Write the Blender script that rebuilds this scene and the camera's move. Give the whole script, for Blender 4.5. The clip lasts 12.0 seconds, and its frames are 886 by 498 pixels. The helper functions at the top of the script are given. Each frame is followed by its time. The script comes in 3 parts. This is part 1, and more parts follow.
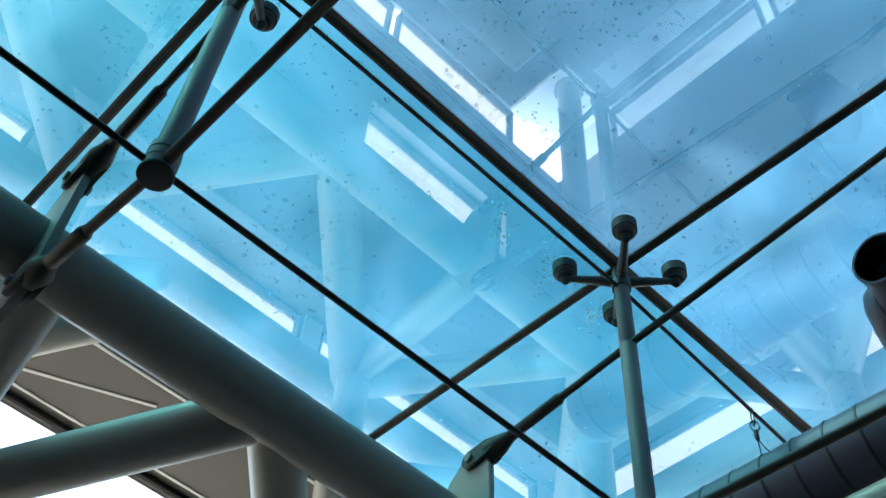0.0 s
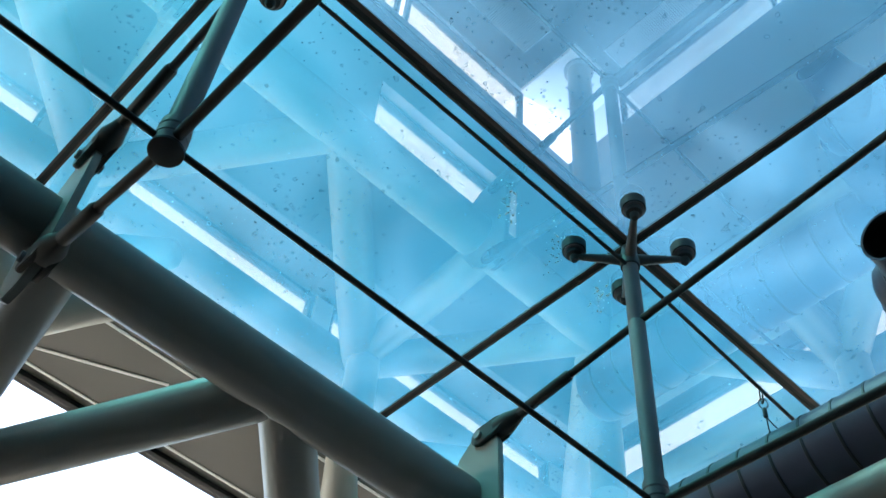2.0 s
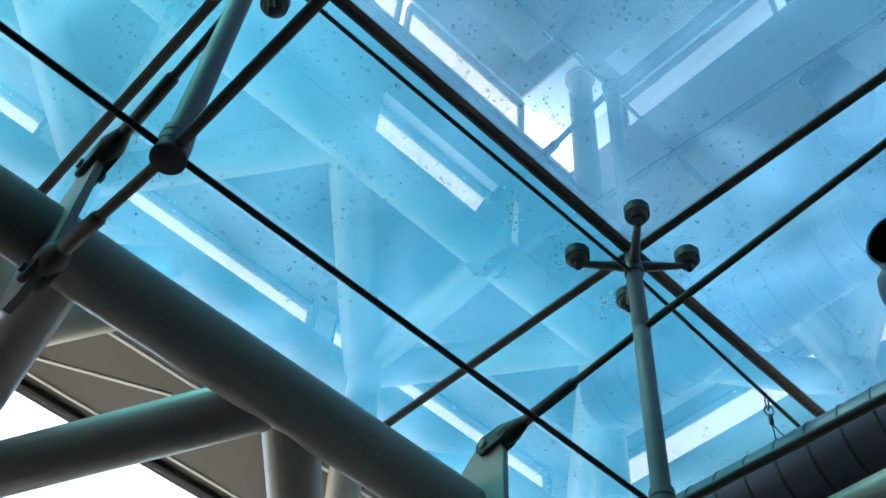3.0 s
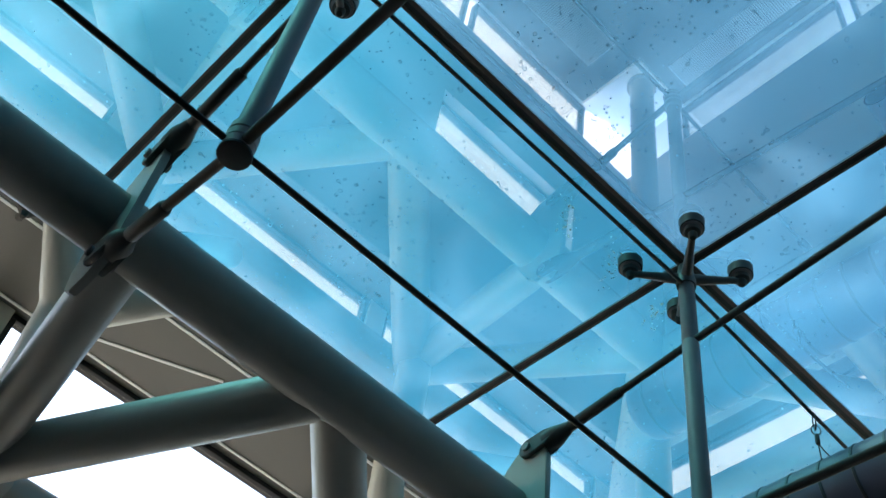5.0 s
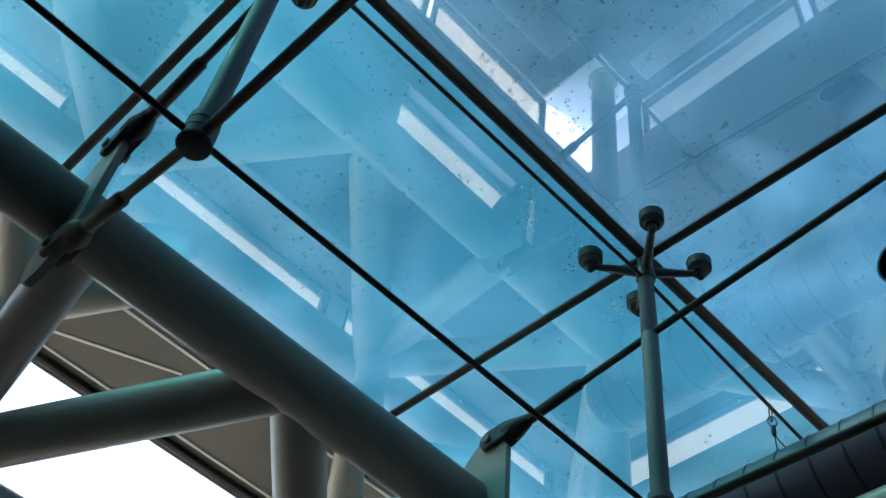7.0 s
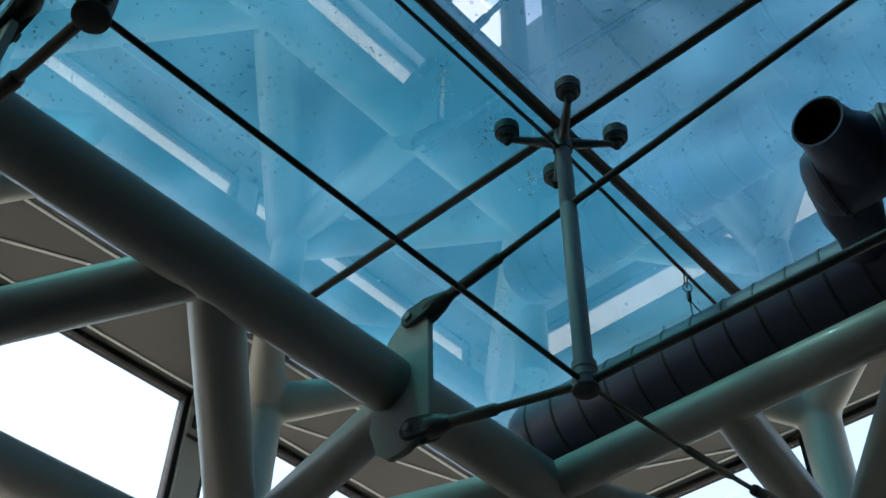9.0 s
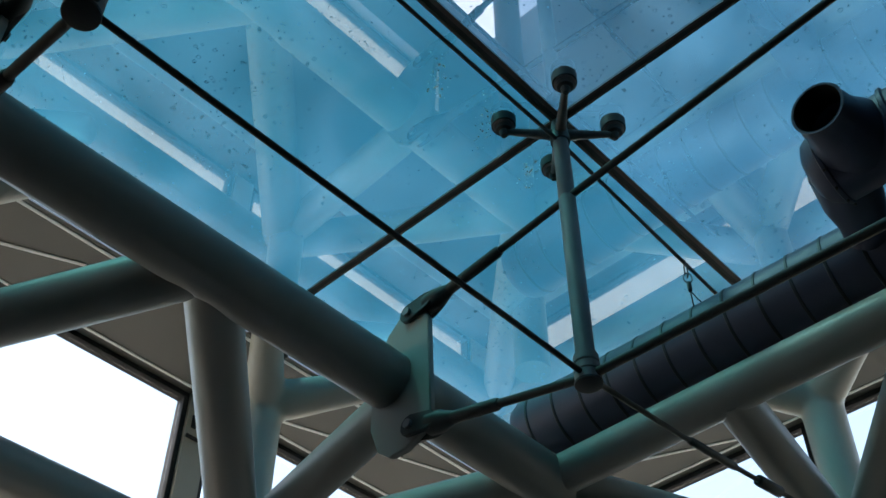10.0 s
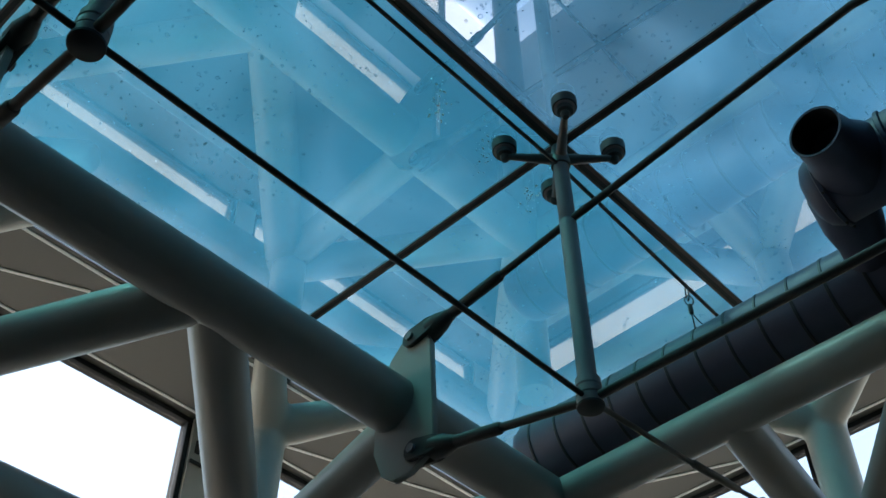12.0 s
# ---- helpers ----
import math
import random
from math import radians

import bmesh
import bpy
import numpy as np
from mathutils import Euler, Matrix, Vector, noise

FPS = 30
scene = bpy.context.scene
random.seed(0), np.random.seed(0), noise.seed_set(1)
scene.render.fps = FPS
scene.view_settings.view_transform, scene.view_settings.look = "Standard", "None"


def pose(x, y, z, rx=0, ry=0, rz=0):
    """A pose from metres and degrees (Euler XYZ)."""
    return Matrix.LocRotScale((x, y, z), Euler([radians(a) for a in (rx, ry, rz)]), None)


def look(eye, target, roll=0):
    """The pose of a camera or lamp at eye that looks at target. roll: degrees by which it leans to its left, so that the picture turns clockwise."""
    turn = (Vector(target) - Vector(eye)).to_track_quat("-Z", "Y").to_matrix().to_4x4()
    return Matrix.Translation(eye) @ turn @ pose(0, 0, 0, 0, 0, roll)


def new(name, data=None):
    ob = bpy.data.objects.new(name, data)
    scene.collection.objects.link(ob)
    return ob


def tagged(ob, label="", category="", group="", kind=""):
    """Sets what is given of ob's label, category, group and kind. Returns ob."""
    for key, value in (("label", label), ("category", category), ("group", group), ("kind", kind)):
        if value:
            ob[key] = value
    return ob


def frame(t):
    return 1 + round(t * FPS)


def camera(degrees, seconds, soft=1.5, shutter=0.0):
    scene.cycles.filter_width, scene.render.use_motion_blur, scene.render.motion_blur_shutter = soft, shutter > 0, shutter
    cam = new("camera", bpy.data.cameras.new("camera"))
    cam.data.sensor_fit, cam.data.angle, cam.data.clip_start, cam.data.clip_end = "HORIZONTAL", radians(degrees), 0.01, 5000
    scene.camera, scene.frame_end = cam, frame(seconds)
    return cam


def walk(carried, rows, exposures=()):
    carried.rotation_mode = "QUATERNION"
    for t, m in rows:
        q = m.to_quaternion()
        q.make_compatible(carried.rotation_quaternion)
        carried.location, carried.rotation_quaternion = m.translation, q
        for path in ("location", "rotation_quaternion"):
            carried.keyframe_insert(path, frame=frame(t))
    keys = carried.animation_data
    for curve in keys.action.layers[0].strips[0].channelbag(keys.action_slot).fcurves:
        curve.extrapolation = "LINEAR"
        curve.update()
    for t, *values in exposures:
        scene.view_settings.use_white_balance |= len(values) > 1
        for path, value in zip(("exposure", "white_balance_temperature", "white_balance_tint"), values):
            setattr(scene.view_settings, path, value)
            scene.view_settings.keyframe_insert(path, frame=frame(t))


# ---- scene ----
cam = camera(44.28, 12.0)
PATH = [
    (0.0, pose(1.739, -2.487, 1.796, 141.85, -3.08, 45.71)),
    (0.5, pose(1.744, -2.484, 1.780, 141.93, -3.45, 44.90)),
    (1.0, pose(1.747, -2.493, 1.776, 142.07, -3.38, 44.19)),
    (1.5, pose(1.730, -2.483, 1.773, 141.44, -3.34, 45.82)),
    (2.0, pose(1.740, -2.477, 1.766, 140.99, -3.47, 46.13)),
    (2.5, pose(1.720, -2.469, 1.773, 141.38, -3.23, 46.43)),
    (4.5, pose(1.731, -2.481, 1.757, 141.51, -4.00, 46.21)),
    (5.0, pose(1.754, -2.506, 1.744, 141.40, -7.22, 45.97)),
    (5.5, pose(1.719, -2.531, 1.752, 141.73, -6.85, 46.58)),
    (6.0, pose(1.753, -2.516, 1.744, 142.19, -6.00, 45.17)),
    (6.5, pose(1.755, -2.510, 1.740, 141.54, -5.85, 44.31)),
    (7.0, pose(1.753, -2.502, 1.743, 141.20, -5.77, 44.54)),
    (7.5, pose(1.724, -2.480, 1.752, 137.31, -3.64, 42.95)),
    (9.5, pose(1.666, -2.479, 1.793, 135.08, -0.48, 43.06)),
    (10.0, pose(1.650, -2.467, 1.806, 134.87, -0.03, 43.31)),
    (10.5, pose(1.641, -2.458, 1.807, 134.65, -0.16, 43.27)),
    (11.0, pose(1.649, -2.474, 1.801, 134.74, -0.51, 43.42)),
    (11.5, pose(1.657, -2.476, 1.805, 135.61, -0.22, 43.74)),
    (12.0, pose(1.668, -2.482, 1.794, 136.05, 0.14, 43.67)),
]

EXPO = [(t, e + 3.68) for t, e in ((0.0, 0.08), (2.5, 0.04), (4.5, 0.0), (5.5, -0.25), (6.5, -0.42), (7.1, -0.55), (7.6, -0.75), (9.5, -0.85), (12.0, -0.8))]
walk(cam, PATH, EXPO)

# ---- daylight ----
G = 5.5                      # height of the underside of the glass roof over the floor
world = bpy.data.worlds.new("sky")
scene.world = world
world.use_nodes = True
wn, wl = world.node_tree.nodes, world.node_tree.links
wn.clear()
sky = wn.new("ShaderNodeTexSky")
sky.sky_type = "NISHITA"
sky.sun_disc = False
sky.sun_elevation = radians(62)
sky.sun_rotation = radians(210)
sky.air_density, sky.dust_density, sky.ozone_density = 1.0, 1.4, 1.0
wb = wn.new("ShaderNodeBackground")
wb.inputs["Strength"].default_value = 0.15
wo = wn.new("ShaderNodeOutputWorld")
wl.new(sky.outputs[0], wb.inputs[0])
wl.new(wb.outputs[0], wo.inputs[0])
sun_data = bpy.data.lights.new("sun", "SUN")
sun_data.energy, sun_data.angle, sun_data.color = 0.8, radians(7), (1.0, 0.95, 0.88)
sun = new("sun", sun_data)
sun.matrix_world = look((-6.8, -11.8, 30.4), (0, 0, 5))


# ---- materials ----
def material(name, colour, rough=0.5, metal=0.0, grain=0.1, scale=12.0, fine=140.0, bump=0.05, coat=0.0):
    m = bpy.data.materials.new(name)
    m.use_nodes = True
    n, l = m.node_tree.nodes, m.node_tree.links
    b = n["Principled BSDF"]
    b.inputs["Metallic"].default_value = metal
    b.inputs["Coat Weight"].default_value = coat
    co = n.new("ShaderNodeTexCoord")
    big = n.new("ShaderNodeTexNoise")
    big.inputs["Scale"].default_value, big.inputs["Detail"].default_value = scale, 5
    small = n.new("ShaderNodeTexNoise")
    small.inputs["Scale"].default_value, small.inputs["Detail"].default_value = fine, 3
    l.new(co.outputs["Object"], big.inputs["Vector"])
    l.new(co.outputs["Object"], small.inputs["Vector"])
    add = n.new("ShaderNodeMath")
    add.operation = "MULTIPLY_ADD"
    add.inputs[1].default_value = 0.35
    l.new(small.outputs["Fac"], add.inputs[0])
    l.new(big.outputs["Fac"], add.inputs[2])
    ramp = n.new("ShaderNodeMapRange")
    ramp.inputs["From Min"].default_value, ramp.inputs["From Max"].default_value = 0.35, 1.0
    ramp.inputs["To Min"].default_value, ramp.inputs["To Max"].default_value = 1.0 - grain, 1.0 + grain
    l.new(add.outputs[0], ramp.inputs["Value"])
    mul = n.new("ShaderNodeVectorMath")
    mul.operation = "SCALE"
    mul.inputs[0].default_value = colour
    l.new(ramp.outputs[0], mul.inputs["Scale"])
    l.new(mul.outputs["Vector"], b.inputs["Base Color"])
    rr = n.new("ShaderNodeMapRange")
    rr.inputs["To Min"].default_value, rr.inputs["To Max"].default_value = max(0.02, rough - 0.1), min(1.0, rough + 0.1)
    l.new(big.outputs["Fac"], rr.inputs["Value"])
    l.new(rr.outputs[0], b.inputs["Roughness"])
    bp = n.new("ShaderNodeBump")
    bp.inputs["Strength"].default_value, bp.inputs["Distance"].default_value = bump, 0.004
    l.new(add.outputs[0], bp.inputs["Height"])
    l.new(bp.outputs[0], b.inputs["Normal"])
    return m


def pane_material(name, tint, low, high, droplets=True):
    """Tinted glass: daylight passes through, the gloss reflects the room; rain drops lie on the roof panes."""
    m = bpy.data.materials.new(name)
    m.use_nodes = True
    n, l = m.node_tree.nodes, m.node_tree.links
    n.clear()
    out = n.new("ShaderNodeOutputMaterial")
    see = n.new("ShaderNodeBsdfTransparent")
    gloss = n.new("ShaderNodeBsdfGlossy")
    gloss.inputs["Roughness"].default_value = 0.018 if droplets else 0.0
    gloss.inputs["Color"].default_value = (0.97, 0.98, 1.0, 1)
    facing = n.new("ShaderNodeLayerWeight")
    facing.inputs["Blend"].default_value = 0.5
    steep = n.new("ShaderNodeMath")
    steep.operation = "POWER"
    steep.inputs[1].default_value = 4.0
    l.new(facing.outputs["Facing"], steep.inputs[0])
    rng = n.new("ShaderNodeMapRange")
    rng.inputs["To Min"].default_value, rng.inputs["To Max"].default_value = low, high
    l.new(steep.outputs[0], rng.inputs["Value"])
    mix = n.new("ShaderNodeMixShader")
    l.new(rng.outputs[0], mix.inputs[0])
    l.new(see.outputs[0], mix.inputs[1])
    l.new(gloss.outputs[0], mix.inputs[2])
    see.inputs["Color"].default_value = (*tint, 1)
    if droplets:
        co = n.new("ShaderNodeTexCoord")
        cloud = n.new("ShaderNodeTexNoise")
        cloud.inputs["Scale"].default_value, cloud.inputs["Detail"].default_value = 1.1, 6
        l.new(co.outputs["Object"], cloud.inputs["Vector"])
        grime = n.new("ShaderNodeTexNoise")
        grime.inputs["Scale"].default_value, grime.inputs["Detail"].default_value = 60, 4
        l.new(co.outputs["Object"], grime.inputs["Vector"])
        shade = n.new("ShaderNodeMapRange")
        shade.inputs["From Min"].default_value, shade.inputs["From Max"].default_value = 0.3, 0.7
        shade.inputs["To Min"].default_value, shade.inputs["To Max"].default_value = 0.7, 1.24
        l.new(cloud.outputs["Fac"], shade.inputs["Value"])
        dirt = n.new("ShaderNodeMapRange")
        dirt.inputs["From Min"].default_value, dirt.inputs["From Max"].default_value = 0.6, 0.75
        dirt.inputs["To Min"].default_value, dirt.inputs["To Max"].default_value = 1.0, 0.88
        l.new(grime.outputs["Fac"], dirt.inputs["Value"])
        both = n.new("ShaderNodeMath")
        both.operation = "MULTIPLY"
        l.new(shade.outputs[0], both.inputs[0])
        l.new(dirt.outputs[0], both.inputs[1])
        col = n.new("ShaderNodeVectorMath")
        col.operation = "SCALE"
        col.inputs[0].default_value = tint
        l.new(both.outputs[0], col.inputs["Scale"])
        cells = n.new("ShaderNodeTexVoronoi")
        cells.voronoi_dimensions = "2D"
        cells.inputs["Scale"].default_value = 20
        l.new(co.outputs["Object"], cells.inputs["Vector"])
        split = n.new("ShaderNodeSeparateColor")
        l.new(cells.outputs["Color"], split.inputs[0])
        size = n.new("ShaderNodeMath")
        size.operation = "MULTIPLY_ADD"
        size.inputs[1].default_value, size.inputs[2].default_value = 0.13, 0.05
        l.new(split.outputs[0], size.inputs[0])
        off = n.new("ShaderNodeMath")
        off.operation = "SUBTRACT"
        l.new(cells.outputs["Distance"], off.inputs[0])
        l.new(size.outputs[0], off.inputs[1])
        wide = n.new("ShaderNodeMath")
        wide.operation = "ABSOLUTE"
        l.new(off.outputs[0], wide.inputs[0])
        rim = n.new("ShaderNodeMapRange")
        rim.inputs["From Min"].default_value, rim.inputs["From Max"].default_value = 0.0, 0.045
        rim.inputs["To Min"].default_value, rim.inputs["To Max"].default_value = 1.0, 0.0
        l.new(wide.outputs[0], rim.inputs["Value"])
        where = n.new("ShaderNodeTexNoise")
        where.inputs["Scale"].default_value, where.inputs["Detail"].default_value = 2.3, 3
        l.new(co.outputs["Object"], where.inputs["Vector"])
        patch = n.new("ShaderNodeMapRange")
        patch.inputs["From Min"].default_value, patch.inputs["From Max"].default_value = 0.40, 0.52
        l.new(where.outputs["Fac"], patch.inputs["Value"])
        some = n.new("ShaderNodeMath")
        some.operation = "LESS_THAN"
        some.inputs[1].default_value = 0.7
        l.new(split.outputs[1], some.inputs[0])
        dots = n.new("ShaderNodeTexVoronoi")
        dots.voronoi_dimensions = "2D"
        dots.inputs["Scale"].default_value = 48
        l.new(co.outputs["Object"], dots.inputs["Vector"])
        speck = n.new("ShaderNodeMapRange")
        speck.inputs["From Min"].default_value, speck.inputs["From Max"].default_value = 0.12, 0.24
        speck.inputs["To Min"].default_value, speck.inputs["To Max"].default_value = 1.0, 0.0
        l.new(dots.outputs["Distance"], speck.inputs["Value"])
        tiny = n.new("ShaderNodeSeparateColor")
        l.new(dots.outputs["Color"], tiny.inputs[0])
        few = n.new("ShaderNodeMath")
        few.operation = "LESS_THAN"
        few.inputs[1].default_value = 0.35
        l.new(tiny.outputs[0], few.inputs[0])
        spots = n.new("ShaderNodeMath")
        spots.operation = "MULTIPLY"
        l.new(speck.outputs[0], spots.inputs[0])
        l.new(few.outputs[0], spots.inputs[1])
        dotted = n.new("ShaderNodeTexNoise")
        dotted.inputs["Scale"].default_value, dotted.inputs["Detail"].default_value = 3.1, 2
        l.new(co.outputs["Object"], dotted.inputs["Vector"])
        zone = n.new("ShaderNodeMapRange")
        zone.inputs["From Min"].default_value, zone.inputs["From Max"].default_value = 0.5, 0.66
        l.new(dotted.outputs["Fac"], zone.inputs["Value"])
        spots2 = n.new("ShaderNodeMath")
        spots2.operation = "MULTIPLY"
        l.new(spots.outputs[0], spots2.inputs[0])
        l.new(zone.outputs[0], spots2.inputs[1])
        m1 = n.new("ShaderNodeMath")
        m1.operation = "MULTIPLY"
        l.new(rim.outputs[0], m1.inputs[0])
        l.new(patch.outputs[0], m1.inputs[1])
        m2 = n.new("ShaderNodeMath")
        m2.operation = "MULTIPLY"
        l.new(m1.outputs[0], m2.inputs[0])
        l.new(some.outputs[0], m2.inputs[1])
        most = n.new("ShaderNodeMath")
        most.operation = "MAXIMUM"
        l.new(m2.outputs[0], most.inputs[0])
        l.new(spots2.outputs[0], most.inputs[1])
        # dark rims of the drops, drawn into the tint
        keep = n.new("ShaderNodeMapRange")
        keep.inputs["To Min"].default_value, keep.inputs["To Max"].default_value = 1.0, 0.45
        l.new(most.outputs[0], keep.inputs["Value"])
        wet = n.new("ShaderNodeVectorMath")
        wet.operation = "SCALE"
        l.new(col.outputs["Vector"], wet.inputs[0])
        l.new(keep.outputs[0], wet.inputs["Scale"])
        l.new(wet.outputs["Vector"], see.inputs["Color"])
        film = n.new("ShaderNodeBsdfTranslucent")
        film.inputs["Color"].default_value = (0.34, 0.62, 0.70, 1)
        smear = n.new("ShaderNodeTexNoise")
        smear.inputs["Scale"].default_value, smear.inputs["Detail"].default_value = 2.2, 7
        smear.inputs["Distortion"].default_value = 0.8
        l.new(co.outputs["Object"], smear.inputs["Vector"])
        haze = n.new("ShaderNodeMapRange")
        haze.inputs["From Min"].default_value, haze.inputs["From Max"].default_value = 0.42, 0.72
        haze.inputs["To Min"].default_value, haze.inputs["To Max"].default_value = 0.0, 0.03
        l.new(smear.outputs["Fac"], haze.inputs["Value"])
        dirty = n.new("ShaderNodeMixShader")
        l.new(haze.outputs[0], dirty.inputs[0])
        l.new(mix.outputs[0], dirty.inputs[1])
        l.new(film.outputs[0], dirty.inputs[2])
        l.new(dirty.outputs[0], out.inputs["Surface"])
    else:
        l.new(mix.outputs[0], out.inputs["Surface"])
    return m


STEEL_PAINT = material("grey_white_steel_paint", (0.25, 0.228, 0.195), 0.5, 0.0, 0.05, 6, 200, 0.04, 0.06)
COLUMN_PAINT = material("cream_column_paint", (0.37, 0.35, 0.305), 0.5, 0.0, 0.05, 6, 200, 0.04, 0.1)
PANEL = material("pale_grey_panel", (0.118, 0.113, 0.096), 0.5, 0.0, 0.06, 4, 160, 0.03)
LINER = material("white_plinth_and_glint", (0.85, 0.85, 0.82), 0.4, 0.0, 0.03)
WALL = material("white_wall_paint", (0.36, 0.36, 0.35), 0.7, 0.0, 0.06, 3, 220, 0.08)
FLOOR = material("dark_floor_covering", (0.035, 0.038, 0.042), 0.55, 0.0, 0.2, 5, 180, 0.1)
GRILLE = material("pale_aluminium_grille", (0.6, 0.62, 0.63), 0.35, 0.8, 0.06)
ARM_STEEL = material("grey_cast_steel", (0.10, 0.095, 0.09), 0.45, 0.4, 0.2, 18, 260, 0.06)
DARK_STEEL = material("dark_stainless_rod", (0.035, 0.031, 0.028), 0.58, 0.3, 0.15, 18, 260, 0.05)
STRUT_STEEL = material("grey_strut_paint", (0.19, 0.168, 0.172), 0.62, 0.1, 0.12, 10, 240, 0.06)
FRAME = material("black_window_frame", (0.012, 0.012, 0.013), 0.75, 0.0, 0.1)
SEAL = material("black_silicone_seal", (0.025, 0.022, 0.02), 0.6, 0.0, 0.25, 14, 120, 0.2)
SEAL_EDGE = material("weathered_brown_seal_lip", (0.085, 0.07, 0.062), 0.6, 0.0, 0.35, 9, 90, 0.2)
DUCT = material("galvanised_duct", (0.05, 0.052, 0.088), 0.5, 0.25, 0.16, 8, 130, 0.08)
DUCT_SEAM = material("seam_groove_shade", (0.02, 0.022, 0.028), 0.5, 0.3, 0.2, 8, 130, 0.08)
MATT_BLACK = material("matt_black", (0.02, 0.02, 0.02), 0.6, 0.0, 0.1)
ROOF_GLASS = pane_material("tinted_roof_glass", (0.053, 0.128, 0.132), 0.42, 0.9)
CYAN_GLASS = pane_material("cyan_roof_glass", (0.034, 0.150, 0.150), 0.41, 0.9)
# lighter copies for the north panes: brighter sky there put into the tint
CYAN_GLASS_LIT = pane_material("cyan_roof_glass_brightened", (0.046, 0.186, 0.182), 0.40, 0.9)
ROOF_GLASS_LIT = pane_material("tinted_roof_glass_brightened", (0.090, 0.226, 0.226), 0.38, 0.9)
CLEAR_TOP = pane_material("clear_glass_top", (0.97, 0.98, 0.98), 0.0, 0.0, False)
CLEAR_GLASS = pane_material("clear_window_glass", (0.86, 0.82, 0.74), 0.06, 1.0, False)


# ---- building helpers ----
def part(name, bm, mat, parent=None, label="", smooth=True):
    me = bpy.data.meshes.new(name)
    bm.to_mesh(me)
    bm.free()
    me.materials.append(mat)
    if smooth:
        for p in me.polygons:
            p.use_smooth = True
        me.set_sharp_from_angle(angle=radians(38))
    ob = new(name, me)
    if parent is not None:
        ob.parent = parent
    return tagged(ob, label=label)


def thing(name, label, category, group="", at=(0, 0, 0)):
    ob = new(name)
    ob.location = at
    return tagged(ob, label=label, category=category, group=group)


def add_box(bm, lo, hi, bevel=0.0):
    lo, hi = Vector(lo), Vector(hi)
    made = bmesh.ops.create_cube(bm, size=1.0, matrix=Matrix.Translation((lo + hi) / 2) @ Matrix.Diagonal((*(hi - lo), 1)))
    if bevel > 0:
        edges = {e for v in made["verts"] for e in v.link_edges}
        bmesh.ops.bevel(bm, geom=list(edges), offset=bevel, segments=2, affect="EDGES", profile=0.6)


def box(lo, hi, bevel=0.0):
    bm = bmesh.new()
    add_box(bm, lo, hi, bevel)
    return bm


def add_lathe(bm, a, b, profile, seg=24, cap=True):
    """A turned body along the line a to b; profile: rows of (share of the way, radius)."""
    a, b = Vector(a), Vector(b)
    d = b - a
    q = d.to_track_quat("Z", "Y").to_matrix()
    rings = []
    for s, r in profile:
        c = a + d * s
        rings.append([bm.verts.new(c + q @ Vector((r * math.cos(k * math.tau / seg), r * math.sin(k * math.tau / seg), 0))) for k in range(seg)])
    for u, v in zip(rings, rings[1:]):
        for k in range(seg):
            bm.faces.new((u[k], u[(k + 1) % seg], v[(k + 1) % seg], v[k]))
    if cap:
        bm.faces.new(rings[0][::-1])
        bm.faces.new(rings[-1])


def lathe(a, b, profile, seg=24, cap=True):
    bm = bmesh.new()
    add_lathe(bm, a, b, profile, seg, cap)
    return bm


def tube(a, b, r, seg=24):
    return lathe(a, b, [(0, r), (1, r)], seg)


def sweep(points, r, seg=12, radii=None):
    """A round bar through the points, mitred at the bends."""
    bm = bmesh.new()
    pts = [Vector(p) for p in points]
    rings = []
    up = Vector((0, 0, 1))
    for i, p in enumerate(pts):
        d0 = (pts[i] - pts[i - 1]).normalized() if i else (pts[1] - pts[0]).normalized()
        d1 = (pts[i + 1] - pts[i]).normalized() if i + 1 < len(pts) else d0
        t = (d0 + d1).normalized()
        side = t.cross(up)
        if side.length < 1e-3:
            side = Vector((1, 0, 0))
        side.normalize()
        nor = side.cross(t).normalized()
        k = 1 / max(0.5, t.dot(d1))
        rr = radii[i] if radii else r
        bend = (d1 - d0)
        ring = []
        for j in range(seg):
            o = side * math.cos(j * math.tau / seg) * rr + nor * math.sin(j * math.tau / seg) * rr
            if bend.length > 1e-4:
                bn = bend.normalized()
                o += bn * (o.dot(bn)) * (k - 1)
            ring.append(bm.verts.new(p + o))
        rings.append(ring)
    for u, v in zip(rings, rings[1:]):
        for j in range(seg):
            bm.faces.new((u[j], u[(j + 1) % seg], v[(j + 1) % seg], v[j]))
    bm.faces.new(rings[0][::-1])
    bm.faces.new(rings[-1])
    bmesh.ops.recalc_face_normals(bm, faces=bm.faces)
    return bm


def plate(outline, normal, thick, bevel=0.004):
    """A flat plate with that outline, thick along the normal."""
    bm = bmesh.new()
    n = Vector(normal).normalized() * thick / 2
    lo = [bm.verts.new(Vector(p) - n) for p in outline]
    hi = [bm.verts.new(Vector(p) + n) for p in outline]
    bm.faces.new(lo[::-1])
    bm.faces.new(hi)
    for i in range(len(lo)):
        j = (i + 1) % len(lo)
        bm.faces.new((lo[i], lo[j], hi[j], hi[i]))
    bmesh.ops.recalc_face_normals(bm, faces=bm.faces)
    if bevel:
        rim = [e for e in bm.edges if abs(e.calc_face_angle(0)) > 1.2]
        bmesh.ops.bevel(bm, geom=rim, offset=bevel, segments=2, affect="EDGES")
    return bm


def structure(name, bm, mat, label="", category="", smooth=False):
    return tagged(part(name, bm, mat, None, label, smooth), category=category, kind="structure")


